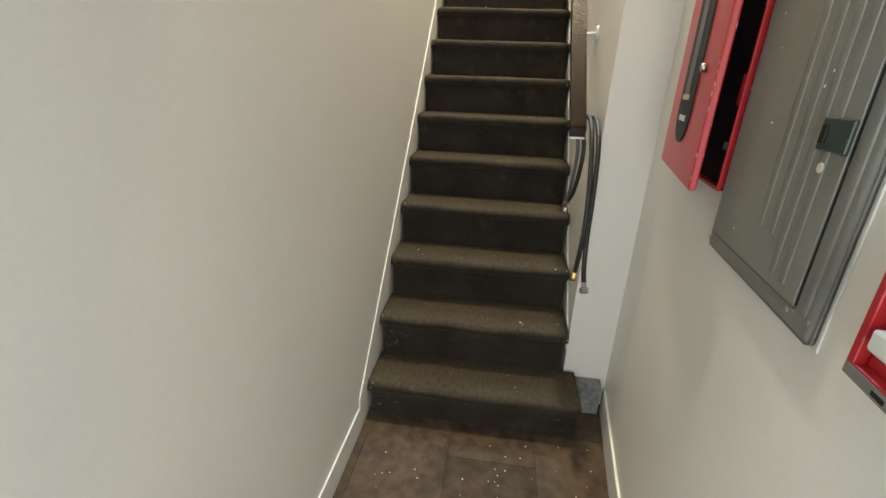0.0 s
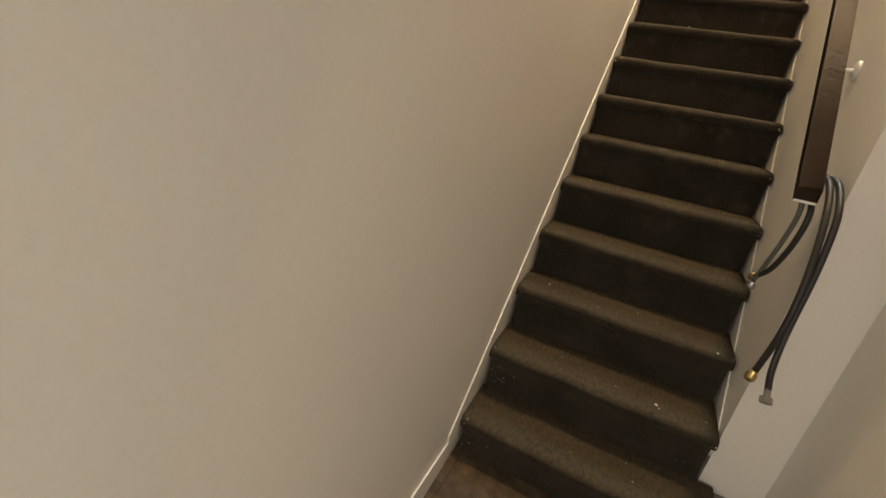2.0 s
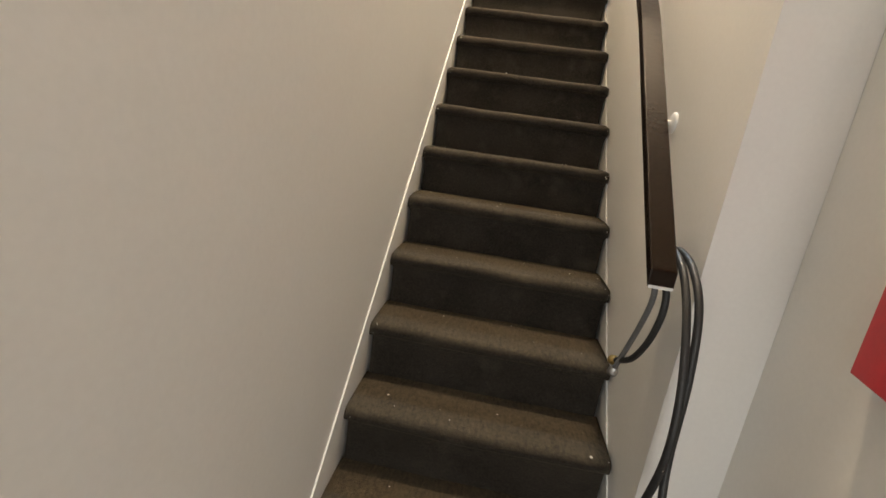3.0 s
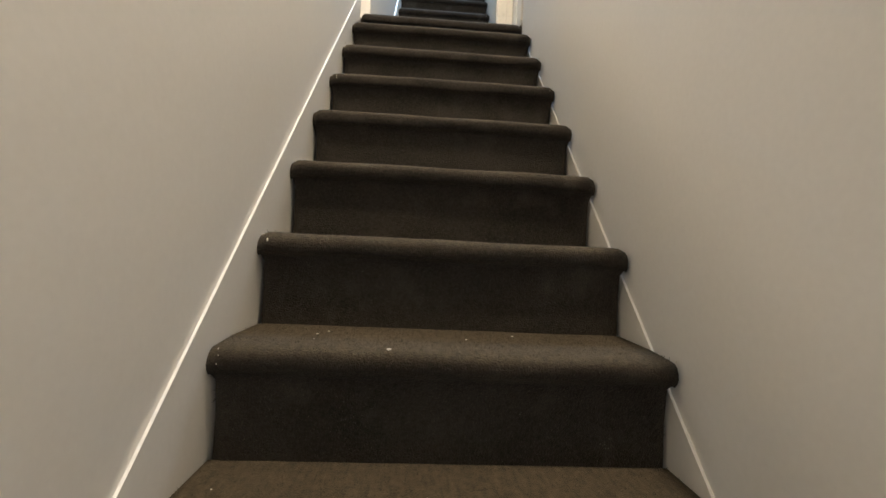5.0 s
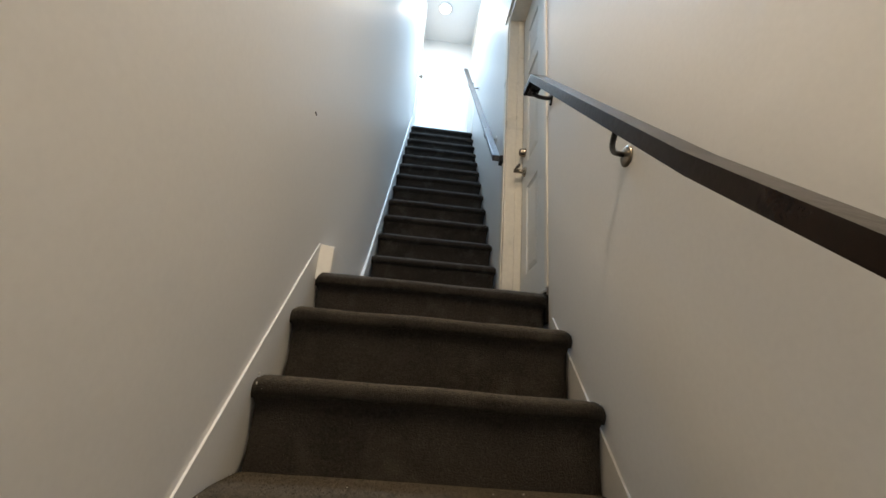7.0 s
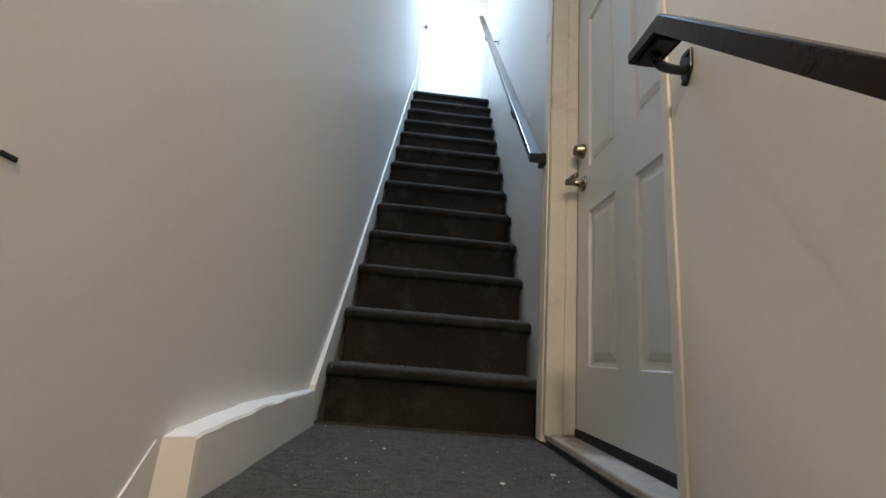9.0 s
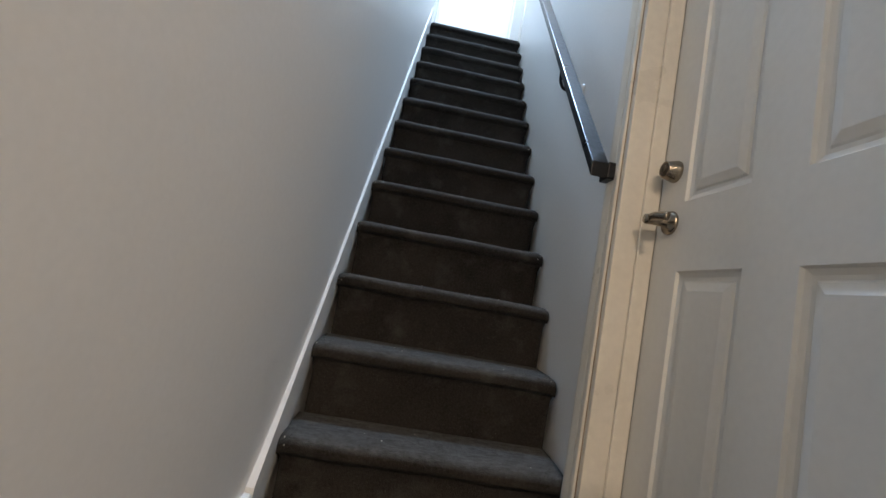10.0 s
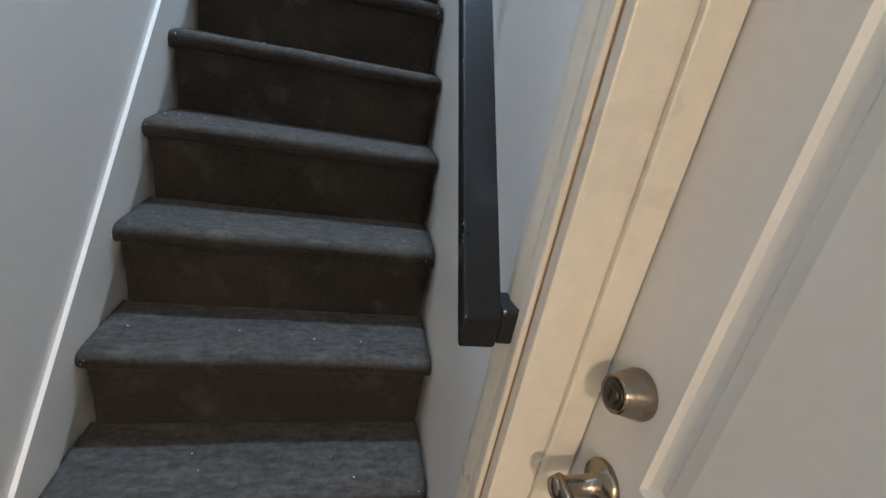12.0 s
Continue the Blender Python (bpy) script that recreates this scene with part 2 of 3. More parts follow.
def tube(points, radius, seg=12, steps=8, bm=None):
    """A round hose along a smooth line through the points."""
    bm = bm or bmesh.new()
    pts = [Vector(p) for p in points]
    line = []
    for i in range(len(pts) - 1):
        p0, p1, p2, p3 = pts[max(i - 1, 0)], pts[i], pts[i + 1], pts[min(i + 2, len(pts) - 1)]
        for k in range(steps):
            t = k / steps
            line.append(0.5 * (2 * p1 + (p2 - p0) * t + (2 * p0 - 5 * p1 + 4 * p2 - p3) * t * t + (3 * p1 - p0 - 3 * p2 + p3) * t ** 3))
    line.append(pts[-1])
    side, rings = Vector((1, 0.2, 0.1)), []
    for i, p in enumerate(line):
        d = (line[min(i + 1, len(line) - 1)] - line[max(i - 1, 0)]).normalized()
        side = (side - d * side.dot(d)).normalized()
        up = d.cross(side)
        rings.append([bm.verts.new(p + radius * (side * math.cos(2 * math.pi * j / seg) + up * math.sin(2 * math.pi * j / seg))) for j in range(seg)])
    for p, n in zip(rings, rings[1:]):
        for i in range(seg):
            bm.faces.new((p[i], p[(i + 1) % seg], n[(i + 1) % seg], n[i]))
    bm.faces.new(rings[0][::-1]), bm.faces.new(rings[-1])
    return bm


# ---------------- the large structure ----------------
def wall(name, outline, z0, z1, label, mat=WALL):
    return tagged(link(name, prism(outline, "z", z0, z1), mat), label, "wall", kind="structure")


wall("wall_west", [(-0.018, -2.6)] + [(wall_l(3.0 + i * 0.065), 3.0 + i * 0.065) for i in range(21)] + [(up_l(6.5) - 0.018, 6.5), (up_l(6.5) - 0.018, END_Y), (-0.2, END_Y), (-0.2, -2.6)],
     -0.1, CEIL, "off-white satin painted plaster wall beside the stairs")
wall("wall_east_stair", [(RW, 0.455), (RW, 3.255), (1.1, 3.255), (1.1, 0.455)], -0.1, CEIL, "off-white painted stair wall carrying the handrail")
wall("wall_east_lobby", [(front_x(0.454), 0.454), (front_x(-2.6), -2.6), (front_x(-2.6) + 0.3, -2.6), (front_x(0.454) + 0.3, 0.454)], -0.1, 2.75, "off-white painted lobby wall with electrical boxes")
wall("wall_east_over_lobby", [(front_x(-0.12), -0.12), (front_x(0.454), 0.454), (1.3, 0.454), (1.3, -0.12)], 2.751, LOW_CEIL, "plain wall closing the stairwell over the lobby")
wall("wall_east_header", [(RW, 3.256), (RW, 3.994), (1.1, 3.994), (1.1, 3.256)], HEAD_Z + 0.02, CEIL, "off-white painted wall over the landing door")
wall("wall_east_behind_door", [(0.96, 3.256), (0.96, 3.994), (1.1, 3.994), (1.1, 3.256)], 3.0, HEAD_Z + 0.019, "plain wall closing the space behind the door")
wall("wall_east_upper", [(up_r(3.995) + 0.014, 3.995), (up_r(END_Y) + 0.014, END_Y), (1.2, END_Y), (1.2, 3.995)], 3.0, CEIL, "off-white painted wall beside the upper flight")
wall("wall_north", [(-0.2, END_Y + 0.001), (1.2, END_Y + 0.001), (1.2, END_Y + 0.12), (-0.2, END_Y + 0.12)], 5.5, CEIL, "bright white end wall of the top landing")
# Unseen low ceiling and bulkhead, added to confine the warm lamp's light.
tagged(link("ceiling_lower", box(-0.2, 1.2, -0.12, 2.72, LOW_CEIL + 0.001, LOW_CEIL + 0.12), CEILING), "unseen white painted ceiling added over the lower flight", "ceiling", kind="structure")
wall("wall_bulkhead_upper", [(-0.0179, 2.6), (RW - 0.001, 2.6), (RW - 0.001, 2.72), (-0.0179, 2.72)], LOW_CEIL + 0.121, CEIL, "unseen plain wall added between the two ceilings")
tagged(link("ceiling", box(-0.2, 1.2, 2.55, END_Y + 0.12, CEIL + 0.001, CEIL + 0.12), CEILING), "white painted ceiling over the stairwell", "ceiling", kind="structure")
tagged(link("ceiling_lobby", box(-0.2, 1.3, -2.6, -0.13, 2.751, 2.87), CEILING), "white painted lobby ceiling", "ceiling", kind="structure")
wall("wall_bulkhead", [(-0.0179, -0.12), (front_x(0.1), -0.12), (front_x(0.1), 0.0), (-0.0179, 0.0)], 2.751, LOW_CEIL, "plain wall over the lobby opening")
tagged(link("floor_base", box(-0.2, 1.3, -2.7, 0.6, -0.1, FLOOR - 0.006), GROUT), "dark floor bed under the tiles", "floor", kind="structure")
# street end of the lobby: a wall with a glazed door that lets the daylight in
for i, (x0, x1, z0, z1) in enumerate(((-0.2, 0.02, -0.1, 2.75), (0.86, 1.2, -0.1, 2.75), (0.02, 0.86, 2.3, 2.75))):
    tagged(link("wall_south_%d" % i, box(x0, x1, -2.72, -2.601, z0, z1), WALL), "plain lobby wall round the street door", "wall", kind="structure")
street = thing("door_2", (0.44, -2.66, FLOOR), "glazed street door in a dark frame", "door", kind="structure")
part("frame", box(0.03, 0.10, -2.69, -2.63, FLOOR, 2.29), DARKMETAL, street)
part("frame", box(0.78, 0.85, -2.69, -2.63, FLOOR, 2.29), DARKMETAL, street)
part("pane", box(0.101, 0.779, -2.665, -2.655, FLOOR, 2.29), GLASS, street).visible_shadow = False


# ---------------- carpeted steps ----------------
def step_mesh(x0, x1, ynose, z, rise, depth, over=0.030, cols=44, wob=0.004, seed=0.0, skew=0.0):
    """One carpeted step: riser, rolled nosing and tread, lying a little uneven."""
    r = 0.025
    prof = [(ynose + over, z - rise - 0.004), (ynose + over + 0.002, z - rise * 0.6), (ynose + over - 0.004, z - 0.055), (ynose + 0.013, z - 0.042)]
    for a in range(0, 7):
        t = math.pi * (1.28 - a * 0.78 / 6)
        prof.append((ynose + r + r * math.cos(t), z - r + r * math.sin(t)))
    prof += [(ynose + depth * 0.5, z - 0.001), (ynose + depth + over + 0.004, z)]
    bm, grid = bmesh.new(), []
    for i in range(cols + 1):
        u = i / cols
        x = x0 + (x1 - x0) * u
        col = []
        for j, (y, zz) in enumerate(prof):
            tuck = 0.009 * (1 - 2 * u) if j < 3 else 0.004 * (1 - 2 * u) if j == 3 else 0
            n = noise.noise(Vector((x * 6, y * 9 + seed, zz * 9 + seed * 3)))
            m = noise.noise(Vector((x * 2.5 + seed * 7, j * 0.3, seed)))
            f = noise.noise(Vector((x * 38, j * 0.9 + seed * 5, seed)))
            edge = max(0, abs(u - 0.5) * 2 - 0.93) / 0.07
            k = 1 if 3 <= j <= 10 else 0.35
            col.append(bm.verts.new((x + tuck, y + k * (wob * n + wob * m + 0.0012 * f) + k * 0.012 * edge * edge + skew * x, zz + k * wob * n + 0.001 * k * f - k * 0.008 * edge * edge)))
        grid.append(col)
    for p, q in zip(grid, grid[1:]):
        for j in range(len(prof) - 1):
            bm.faces.new((p[j], q[j], q[j + 1], p[j + 1]))
    for col in (grid[0], grid[-1]):
        low = [bm.verts.new((col[-1].co.x, col[-1].co.y, z - rise - 0.004))]
        bm.faces.new(col + low)
    return bm


def stairs(name, label):
    return thing(name, (0, 0, 0), label, "stairs", kind="structure")


low = stairs("stairs_lower", "steep lower flight carpeted in worn charcoal brown")
for k in range(1, NLOW):
    rise = R if k > 1 else R - FLOOR
    x1 = W + 0.004 if k > 1 else 0.852
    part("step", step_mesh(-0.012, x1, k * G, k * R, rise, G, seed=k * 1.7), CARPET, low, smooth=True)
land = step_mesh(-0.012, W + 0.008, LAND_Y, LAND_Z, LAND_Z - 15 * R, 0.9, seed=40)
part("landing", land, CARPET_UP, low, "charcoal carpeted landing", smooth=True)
part("landing_edge", box(W + 0.004, RW + 0.012, 3.262, 4.12, LAND_Z - 0.1, LAND_Z - 0.003), CARPET_UP, low)
up = stairs("stairs_upper", "steep upper flight carpeted in dark charcoal")
for k in range(1, NUP + 1):
    y = YU + (k - 1) * GU
    z = ZU + k * RU
    rise = RU if k > 1 else z - LAND_Z + 0.01
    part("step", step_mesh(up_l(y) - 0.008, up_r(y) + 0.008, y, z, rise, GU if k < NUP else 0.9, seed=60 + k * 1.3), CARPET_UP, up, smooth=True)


def pile(flight, count, long_share, seed):
    """Short flattened fibres lying over the carpet of a flight's steps, longer and loose at the cut ends."""
    rng = np.random.default_rng(seed)
    corners = []
    for ob in flight.children:
        off = np.array(spot(ob))
        co = np.empty(len(ob.data.vertices) * 3)
        ob.data.vertices.foreach_get("co", co)
        co = co.reshape(-1, 3) + off
        quads = np.array([list(p.vertices) for p in ob.data.polygons if len(p.vertices) == 4])
        corners.append(co[quads])
    q = np.concatenate(corners)
    n = np.cross(q[:, 1] - q[:, 0], q[:, 3] - q[:, 0])
    size = np.linalg.norm(n, axis=1)
    n /= size[:, None]
    n *= np.where((n[:, 2] < -0.2) | ((abs(n[:, 2]) <= 0.2) & (n[:, 1] > 0)), -1, 1)[:, None]
    pick = rng.choice(len(q), count, p=size / size.sum())
    u, v = rng.random((2, count, 1))
    c = q[pick]
    at = (c[:, 0] * (1 - u) + c[:, 1] * u) * (1 - v) + (c[:, 3] * (1 - u) + c[:, 2] * u) * v
    n = n[pick]
    flat = rng.normal(size=(count, 3))
    flat -= n * (flat * n).sum(1)[:, None]
    flat /= np.linalg.norm(flat, axis=1)[:, None]
    side = np.cross(n, flat)
    long = rng.uniform(0.0025, 0.0052, (count, 1)) * np.where(rng.random((count, 1)) < long_share, 2.2, 1)
    lift = rng.uniform(0.25, 1.1, (count, 1))
    wide = rng.uniform(0.0005, 0.0009, (count, 1))
    tip = at + long * (flat * np.cos(lift) + n * np.sin(lift))
    at = at - n * 0.0006
    verts = np.stack([at - side * wide, at + side * wide, tip], 1).reshape(-1, 3)
    me = bpy.data.meshes.new("pile")
    me.from_pydata(verts.tolist(), [], np.arange(count * 3).reshape(-1, 3).tolist())
    return me


def lay_pile(flight, count, mat, seed):
    me = pile(flight, count, 0.03, seed)
    me.materials.append(mat)
    ob = new("pile", me)
    ob.parent = flight
    return tagged(ob, "short matted carpet fibres", kind="stuff")


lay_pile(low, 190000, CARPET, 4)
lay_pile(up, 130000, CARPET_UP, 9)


def stringer(name, x0, x1, low_pts, high, label):
    return tagged(link(name, prism(low_pts, "x", x0, x1), WALL), label, "skirting", kind="structure")


S = R / G
stringer("trim_stringer_lower", -0.0175, -0.0125, [(0.125, FLOOR + 0.001), (0.125, 0.178), (1.9, 1.938), (3.236, 3.261), (3.236, 3.0), (0.35, FLOOR + 0.001)], 0, "white painted stair skirting board on the lower flight")
bm, cuts = bmesh.new(), []
for i in range(17):
    # a thick board that leaves the wall's line at the landing's lip and dies into the upper skirting
    y = 3.237 + 0.748 * i / 16
    xf = 0.029 + 0.010 * min(i / 4, 1) + 0.014 * (i / 16) ** 2
    sag = 0.004 * noise.noise(Vector((i * 0.8, 3.1, 0.5)))
    top = LAND_Z + 0.098 + 0.016 * min(i / 6, 1) + sag
    back = min(wall_l(y), xf) - 0.03
    cant = 0.034 if i == 0 else 0
    lean = 0.003 * noise.noise(Vector((i * 0.6, 7.7, 1.5)))
    cuts.append([bm.verts.new(p) for p in ((back, y, LAND_Z - 0.03), (xf + 0.002, y + cant, LAND_Z - 0.03), (xf + lean, y + cant, top - 0.006), (xf - 0.004, y + cant, top - 0.001), (back, y, top + 0.006 * math.sin(i * 0.2)))])
for p, q in zip(cuts, cuts[1:]):
    for j in range(5):
        bm.faces.new((p[j], q[j], q[(j + 1) % 5], p[(j + 1) % 5]))
bm.faces.new(cuts[0]), bm.faces.new(cuts[-1])
tagged(link("baseboard_landing", bm, WALL), "thick white painted landing baseboard with a dented top", "baseboard", kind="structure")
bm = bmesh.new()
prof = [(3.9855, LAND_Z - 0.05), (3.9855, LAND_Z + 0.125), (6.36, TOP_Z + 0.13), (6.36, TOP_Z - 0.1)]
vs = []
for dx in (-0.03, -0.0085):
    vs.append([bm.verts.new((up_l(y) + dx, y, z)) for y, z in prof])
for i in range(4):
    bm.faces.new((vs[0][i], vs[0][(i + 1) % 4], vs[1][(i + 1) % 4], vs[1][i]))
bm.faces.new(vs[0]), bm.faces.new(vs[1])
tagged(link("trim_stringer_upper", bm, WALL), "white painted stair skirting board on the upper flight", "skirting", kind="structure")
stringer("trim_stringer_east", W + 0.0045, RW - 0.0005, [(0.46, 0.30), (0.46, 0.46 * S - 0.104), (3.2, 3.2 * S - 0.114), (3.2, 2.8)], 0, "thin cream skirting strip showing beside the carpet")
tagged(link("baseboard_west", prism([(-0.0175, -2.59), (-0.0105, -2.59), (-0.0105, 0.124), (-0.0175, 0.124)], "z", FLOOR + 0.001, FLOOR + 0.11, bevel=0.003), WALL), "white painted lobby baseboard", "baseboard", kind="structure")
tagged(link("baseboard_east", prism([(front_x(-2.59) - 0.009, -2.59), (front_x(0.41) - 0.009, 0.41), (front_x(0.41) - 0.0005, 0.41), (front_x(-2.59) - 0.0005, -2.59)], "z", FLOOR + 0.001, FLOOR + 0.11), WALL),
       "white painted lobby baseboard with chipped edge", "baseboard", kind="structure")
tagged(link("trim_plaster_patch", prism([(0.856, 0.385), (front_x(0.36) - 0.019, 0.385), (front_x(0.41) - 0.019, 0.4535), (0.856, 0.4535)], "z", FLOOR + 0.001, 0.17), PLASTER), "bare grey plaster patch beside the bottom step", "plaster", kind="structure")


# ragged carpet ends and paint daubs beside the steps
rag = random.Random(11)
bm = bmesh.new()
for k in list(range(1, 16)) + [101 + i for i in range(12)]:
    upper = k > 100
    y, z = (YU + (k - 101) * GU, ZU + (k - 100) * RU) if upper else (k * G, k * R)
    xl, xr = (up_l(y), up_r(y)) if upper else (0.0, W)
    for x, side in ((xl - 0.004, 1), (xr, -1)):
        for _ in range(rag.choice((0, 1, 1, 3))):
            a, b, s = rag.uniform(0, 0.02), rag.uniform(-0.032, 0.004), rag.uniform(0.001, 0.003)
            v = bmesh.ops.create_icosphere(bm, subdivisions=1, radius=s)["verts"]
            for q in v:
                q.co = Vector((q.co.x * 0.8 + x + side * a, q.co.y * 0.5 + y + (0.001 if b < -0.012 else 0.012), q.co.z * rag.uniform(0.6, 1.8) + z + b))
for k in (1, 2):
    for side, n in ((0, 22), (1, 8)):
        for _ in range(n):
            u, drop, s = min(rag.expovariate(28), 0.14), rag.uniform(0.055, 0.175), rag.uniform(0.0005, 0.0016)
            x = u - 0.004 if side == 0 else W - u * 0.6
            for q in bmesh.ops.create_icosphere(bm, subdivisions=1, radius=s)["verts"]:
                q.co = Vector((q.co.x * rag.uniform(0.8, 2.2) + x, q.co.y * 0.5 + k * G + 0.0285, q.co.z + k * R - drop))
tagged(link("paint_daubs", bm, CRUMB), "pale paint daubs on the carpet ends", "paint", kind="stuff")


# ---------------- landing door ----------------
def panel_face(bm, x, ys, zs, panels, out=-1):
    """A door's face with moulded panels: flat cells round nested rings."""
    for y0, y1 in zip(ys, ys[1:]):
        for z0, z1 in zip(zs, zs[1:]):
            if (y0, z0) not in panels:
                bm.faces.new([bm.verts.new((x, a, b)) for a, b in ((y0, z0), (y1, z0), (y1, z1), (y0, z1))])
                continue
            rings = []
            for ins, dep in ((0, 0), (0.004, 0.007), (0.014, 0.0105), (0.022, 0.0105), (0.026, 0.007), (0.044, 0.002)):
                rings.append([bm.verts.new((x - out * dep, a, b)) for a, b in ((y0 + ins, z0 + ins), (y1 - ins, z0 + ins), (y1 - ins, z1 - ins), (y0 + ins, z1 - ins))])
            for p, q in zip(rings, rings[1:]):
                for i in range(4):
                    bm.faces.new((p[i], p[(i + 1) % 4], q[(i + 1) % 4], q[i]))
            bm.faces.new(rings[-1])
    bmesh.ops.remove_doubles(bm, verts=bm.verts, dist=0.0002)
    return bm


door = thing("door_1", (DOOR_X, 3.64, 3.2), "closed white six-panel door with worn paint on the landing", "door", kind="structure")
ys = [DOOR_Y0, 3.385, 3.577, 3.693, 3.887, DOOR_Y1 - 0.004]
zs = [3.222, 3.418, 3.932, 4.096, 4.715, 4.81, 5.06, 5.235]
bm = panel_face(bmesh.new(), DOOR_X, ys, zs, {(a, b) for a in (3.385, 3.693) for b in (3.418, 4.096, 4.81)})
leaf = part("leaf", bm, DOORW, door)
part("core", box(DOOR_X + 0.012, DOOR_X + 0.045, DOOR_Y0, DOOR_Y1 - 0.004, 3.222, 5.235), DOORW, door)
# jambs, stop, casing and head
part("jamb", box(0.80, 0.95, 3.9935, 4.012, 3.19, HEAD_Z, 0.002), CREAM, door, "yellowed cream door jamb")
part("jamb", box(0.812, 0.95, 3.257, 3.283, 3.19, HEAD_Z, 0.007, seg=3), TRIM, door, "", True)
part("jamb_head", box(0.80, 0.95, 3.284, 3.993, 5.245, HEAD_Z + 0.018, 0.002), CREAM, door, "cream door head")
part("casing", prism([(0.806, 4.013), (0.7945, 4.015), (0.793, 4.018), (0.793, 4.034), (0.798, 4.038), (0.7945, 4.044), (0.7925, 4.066), (0.795, 4.069), (0.7945, 4.08), (0.797, 4.088), (0.806, 4.094), (up_r(4.05) + 0.0135, 4.094), (up_r(4.05) + 0.0135, 4.013)], "z", 3.17, HEAD_Z + 0.07), CREAM, door, "cream moulded door casing")
part("casing", box(0.803, 0.8115, 3.256, 3.2835, 3.19, HEAD_Z + 0.018, 0.003), TRIM, door, "glossy pale strip on the wall end")
part("casing", box(0.786, RW - 0.0005, 3.25, 4.094, HEAD_Z + 0.0205, HEAD_Z + 0.09, 0.004), TRIM, door, "white casing over the door head")
part("stop", box(0.858, 0.8985, 3.984, 3.9932, 3.2, 5.24, 0.002), CREAM, door)
DIRT = material("brown_dirt", (0.26, 0.17, 0.10), 0.8, grain=60, vary=0.5, stain=9, bump=0.3)
part("crack", box(0.7985, 0.8005, 4.0118, 4.0129, 3.2, 5.24), DIRT, door, "brown dirt in the joint of the casing")
part("sill_gap", box(0.8045, 0.8118, 3.286, 3.990, LAND_Z - 0.01, LAND_Z + 0.013), DARK, door, "black gap between carpet and threshold")
sill = part("sill", box(0.812, 0.955, 3.284, 3.992, 3.13, 3.196, 0.006), SILL, door, "scuffed pale threshold")
part("threshold_gap", box(0.895, 0.95, 3.296, 3.988, 3.197, 3.219), DARK, door, "dark gap under the door")
part("weatherstrip", box(0.89, 0.9, DOOR_Y1 - 0.003, DOOR_Y1 + 0.001, 3.2, 5.235), RUBBER, door)
BOLT, LEVER = (DOOR_X - 0.004, 3.933, 4.179), (DOOR_X - 0.004, 3.929, 4.05)
bolt = part("deadbolt", lathe([(0.0265, -0.004), (0.0275, 0.004), (0.0262, 0.009), (0.0205, 0.030), (0.0195, 0.033), (0.018, 0.032)], (DOOR_X, *BOLT[1:]), (-1, 0, 0)), NICKEL, door, "worn satin nickel deadbolt", True)
part("cylinder", lathe([(0.0165, 0.031), (0.0158, 0.0335), (0.0105, 0.0335), (0.010, 0.036), (0.004, 0.036)], (DOOR_X, *BOLT[1:]), (-1, 0, 0)), DARKMETAL, bolt, "dark keyway")
part("keyway", box(DOOR_X - 0.037, DOOR_X - 0.0355, BOLT[1] - 0.0012, BOLT[1] + 0.0012, BOLT[2] - 0.006, BOLT[2] + 0.006), DARK, bolt)
lever = part("lever_handle", lathe([(0.0285, -0.004), (0.0295, 0.004), (0.027, 0.009), (0.018, 0.013), (0.0125, 0.016), (0.0115, 0.045), (0.0125, 0.062), (0.011, 0.066)], (DOOR_X, *LEVER[1:]), (-1, 0, 0)), NICKEL, door, "satin nickel lever handle", True)
bm = bmesh.new()
path = [(DOOR_X - 0.056, LEVER[1] + 0.008, LEVER[2] + 0.002), (DOOR_X - 0.058, LEVER[1] - 0.02, LEVER[2] + 0.003), (DOOR_X - 0.057, LEVER[1] - 0.045, LEVER[2]), (DOOR_X - 0.053, LEVER[1] - 0.072, LEVER[2] - 0.004)]
grip = tube(path, 0.0105, seg=12, steps=5)
for v in grip.verts:
    v.co.x = DOOR_X - 0.056 + (v.co.x - DOOR_X + 0.056) * 0.7
part("grip", grip, NICKEL, lever, "", True)
for z in (3.45, 4.2, 5.0):
    part("hinge", lathe([(0.007, 0), (0.007, 0.1)], (DOOR_X - 0.006, DOOR_Y0 - 0.004, z), (0, 0, 1), 12), CREAM, door)


# ---------------- handrails ----------------
def bracket(parent, y, z, x_wall, x_rail, mat=DARKMETAL, arm=BLACK):
    b = part("bracket", lathe([(0.030, 0), (0.031, 0.004), (0.026, 0.008), (0.012, 0.011)], (x_wall - 0.0005, y, z), (-1, 0, 0), 20), mat, parent, "round handrail bracket on the wall", True)
    part("arm", tube([(x_wall - 0.008, y, z), (x_rail + 0.022, y + 0.002, z - 0.002), (x_rail + 0.002, y + 0.006, z + 0.025), (x_rail, y + 0.01, z + 0.06), (x_rail, y + 0.01, z + 0.098)], 0.0065), arm, b, "", True)


HR = 0.042
RT = 0.032                                  # the lower rail thins towards its top end
RA = (0.412, 1.191, 3.095, 3.951)           # lower rail: underside at its foot and at its top bend
MR = (RA[3] - RA[1]) / (RA[2] - RA[0])
rail = thing("handrail", (RW, 0.44, 1.2), "dark brown painted square wooden handrail with a level top end", "handrail", "stair handrails")
part("rail", prism([(2.3, 3.103), (1.0, 1.842), (RA[0], RA[1]), (RA[0], RA[1] + HR), (1.0, 1.842 + HR), (2.3, 3.103 + HR), (RA[2] - 0.006, RA[3] + RT - 0.004), (3.19, RA[3] + RT - 0.004), (3.19, RA[3] + 0.006), (RA[2] + 0.006, RA[3] + 0.006)], "x", 0.687, 0.743, bevel=0.0035), RAIL, rail, "chipped dark brown rail")
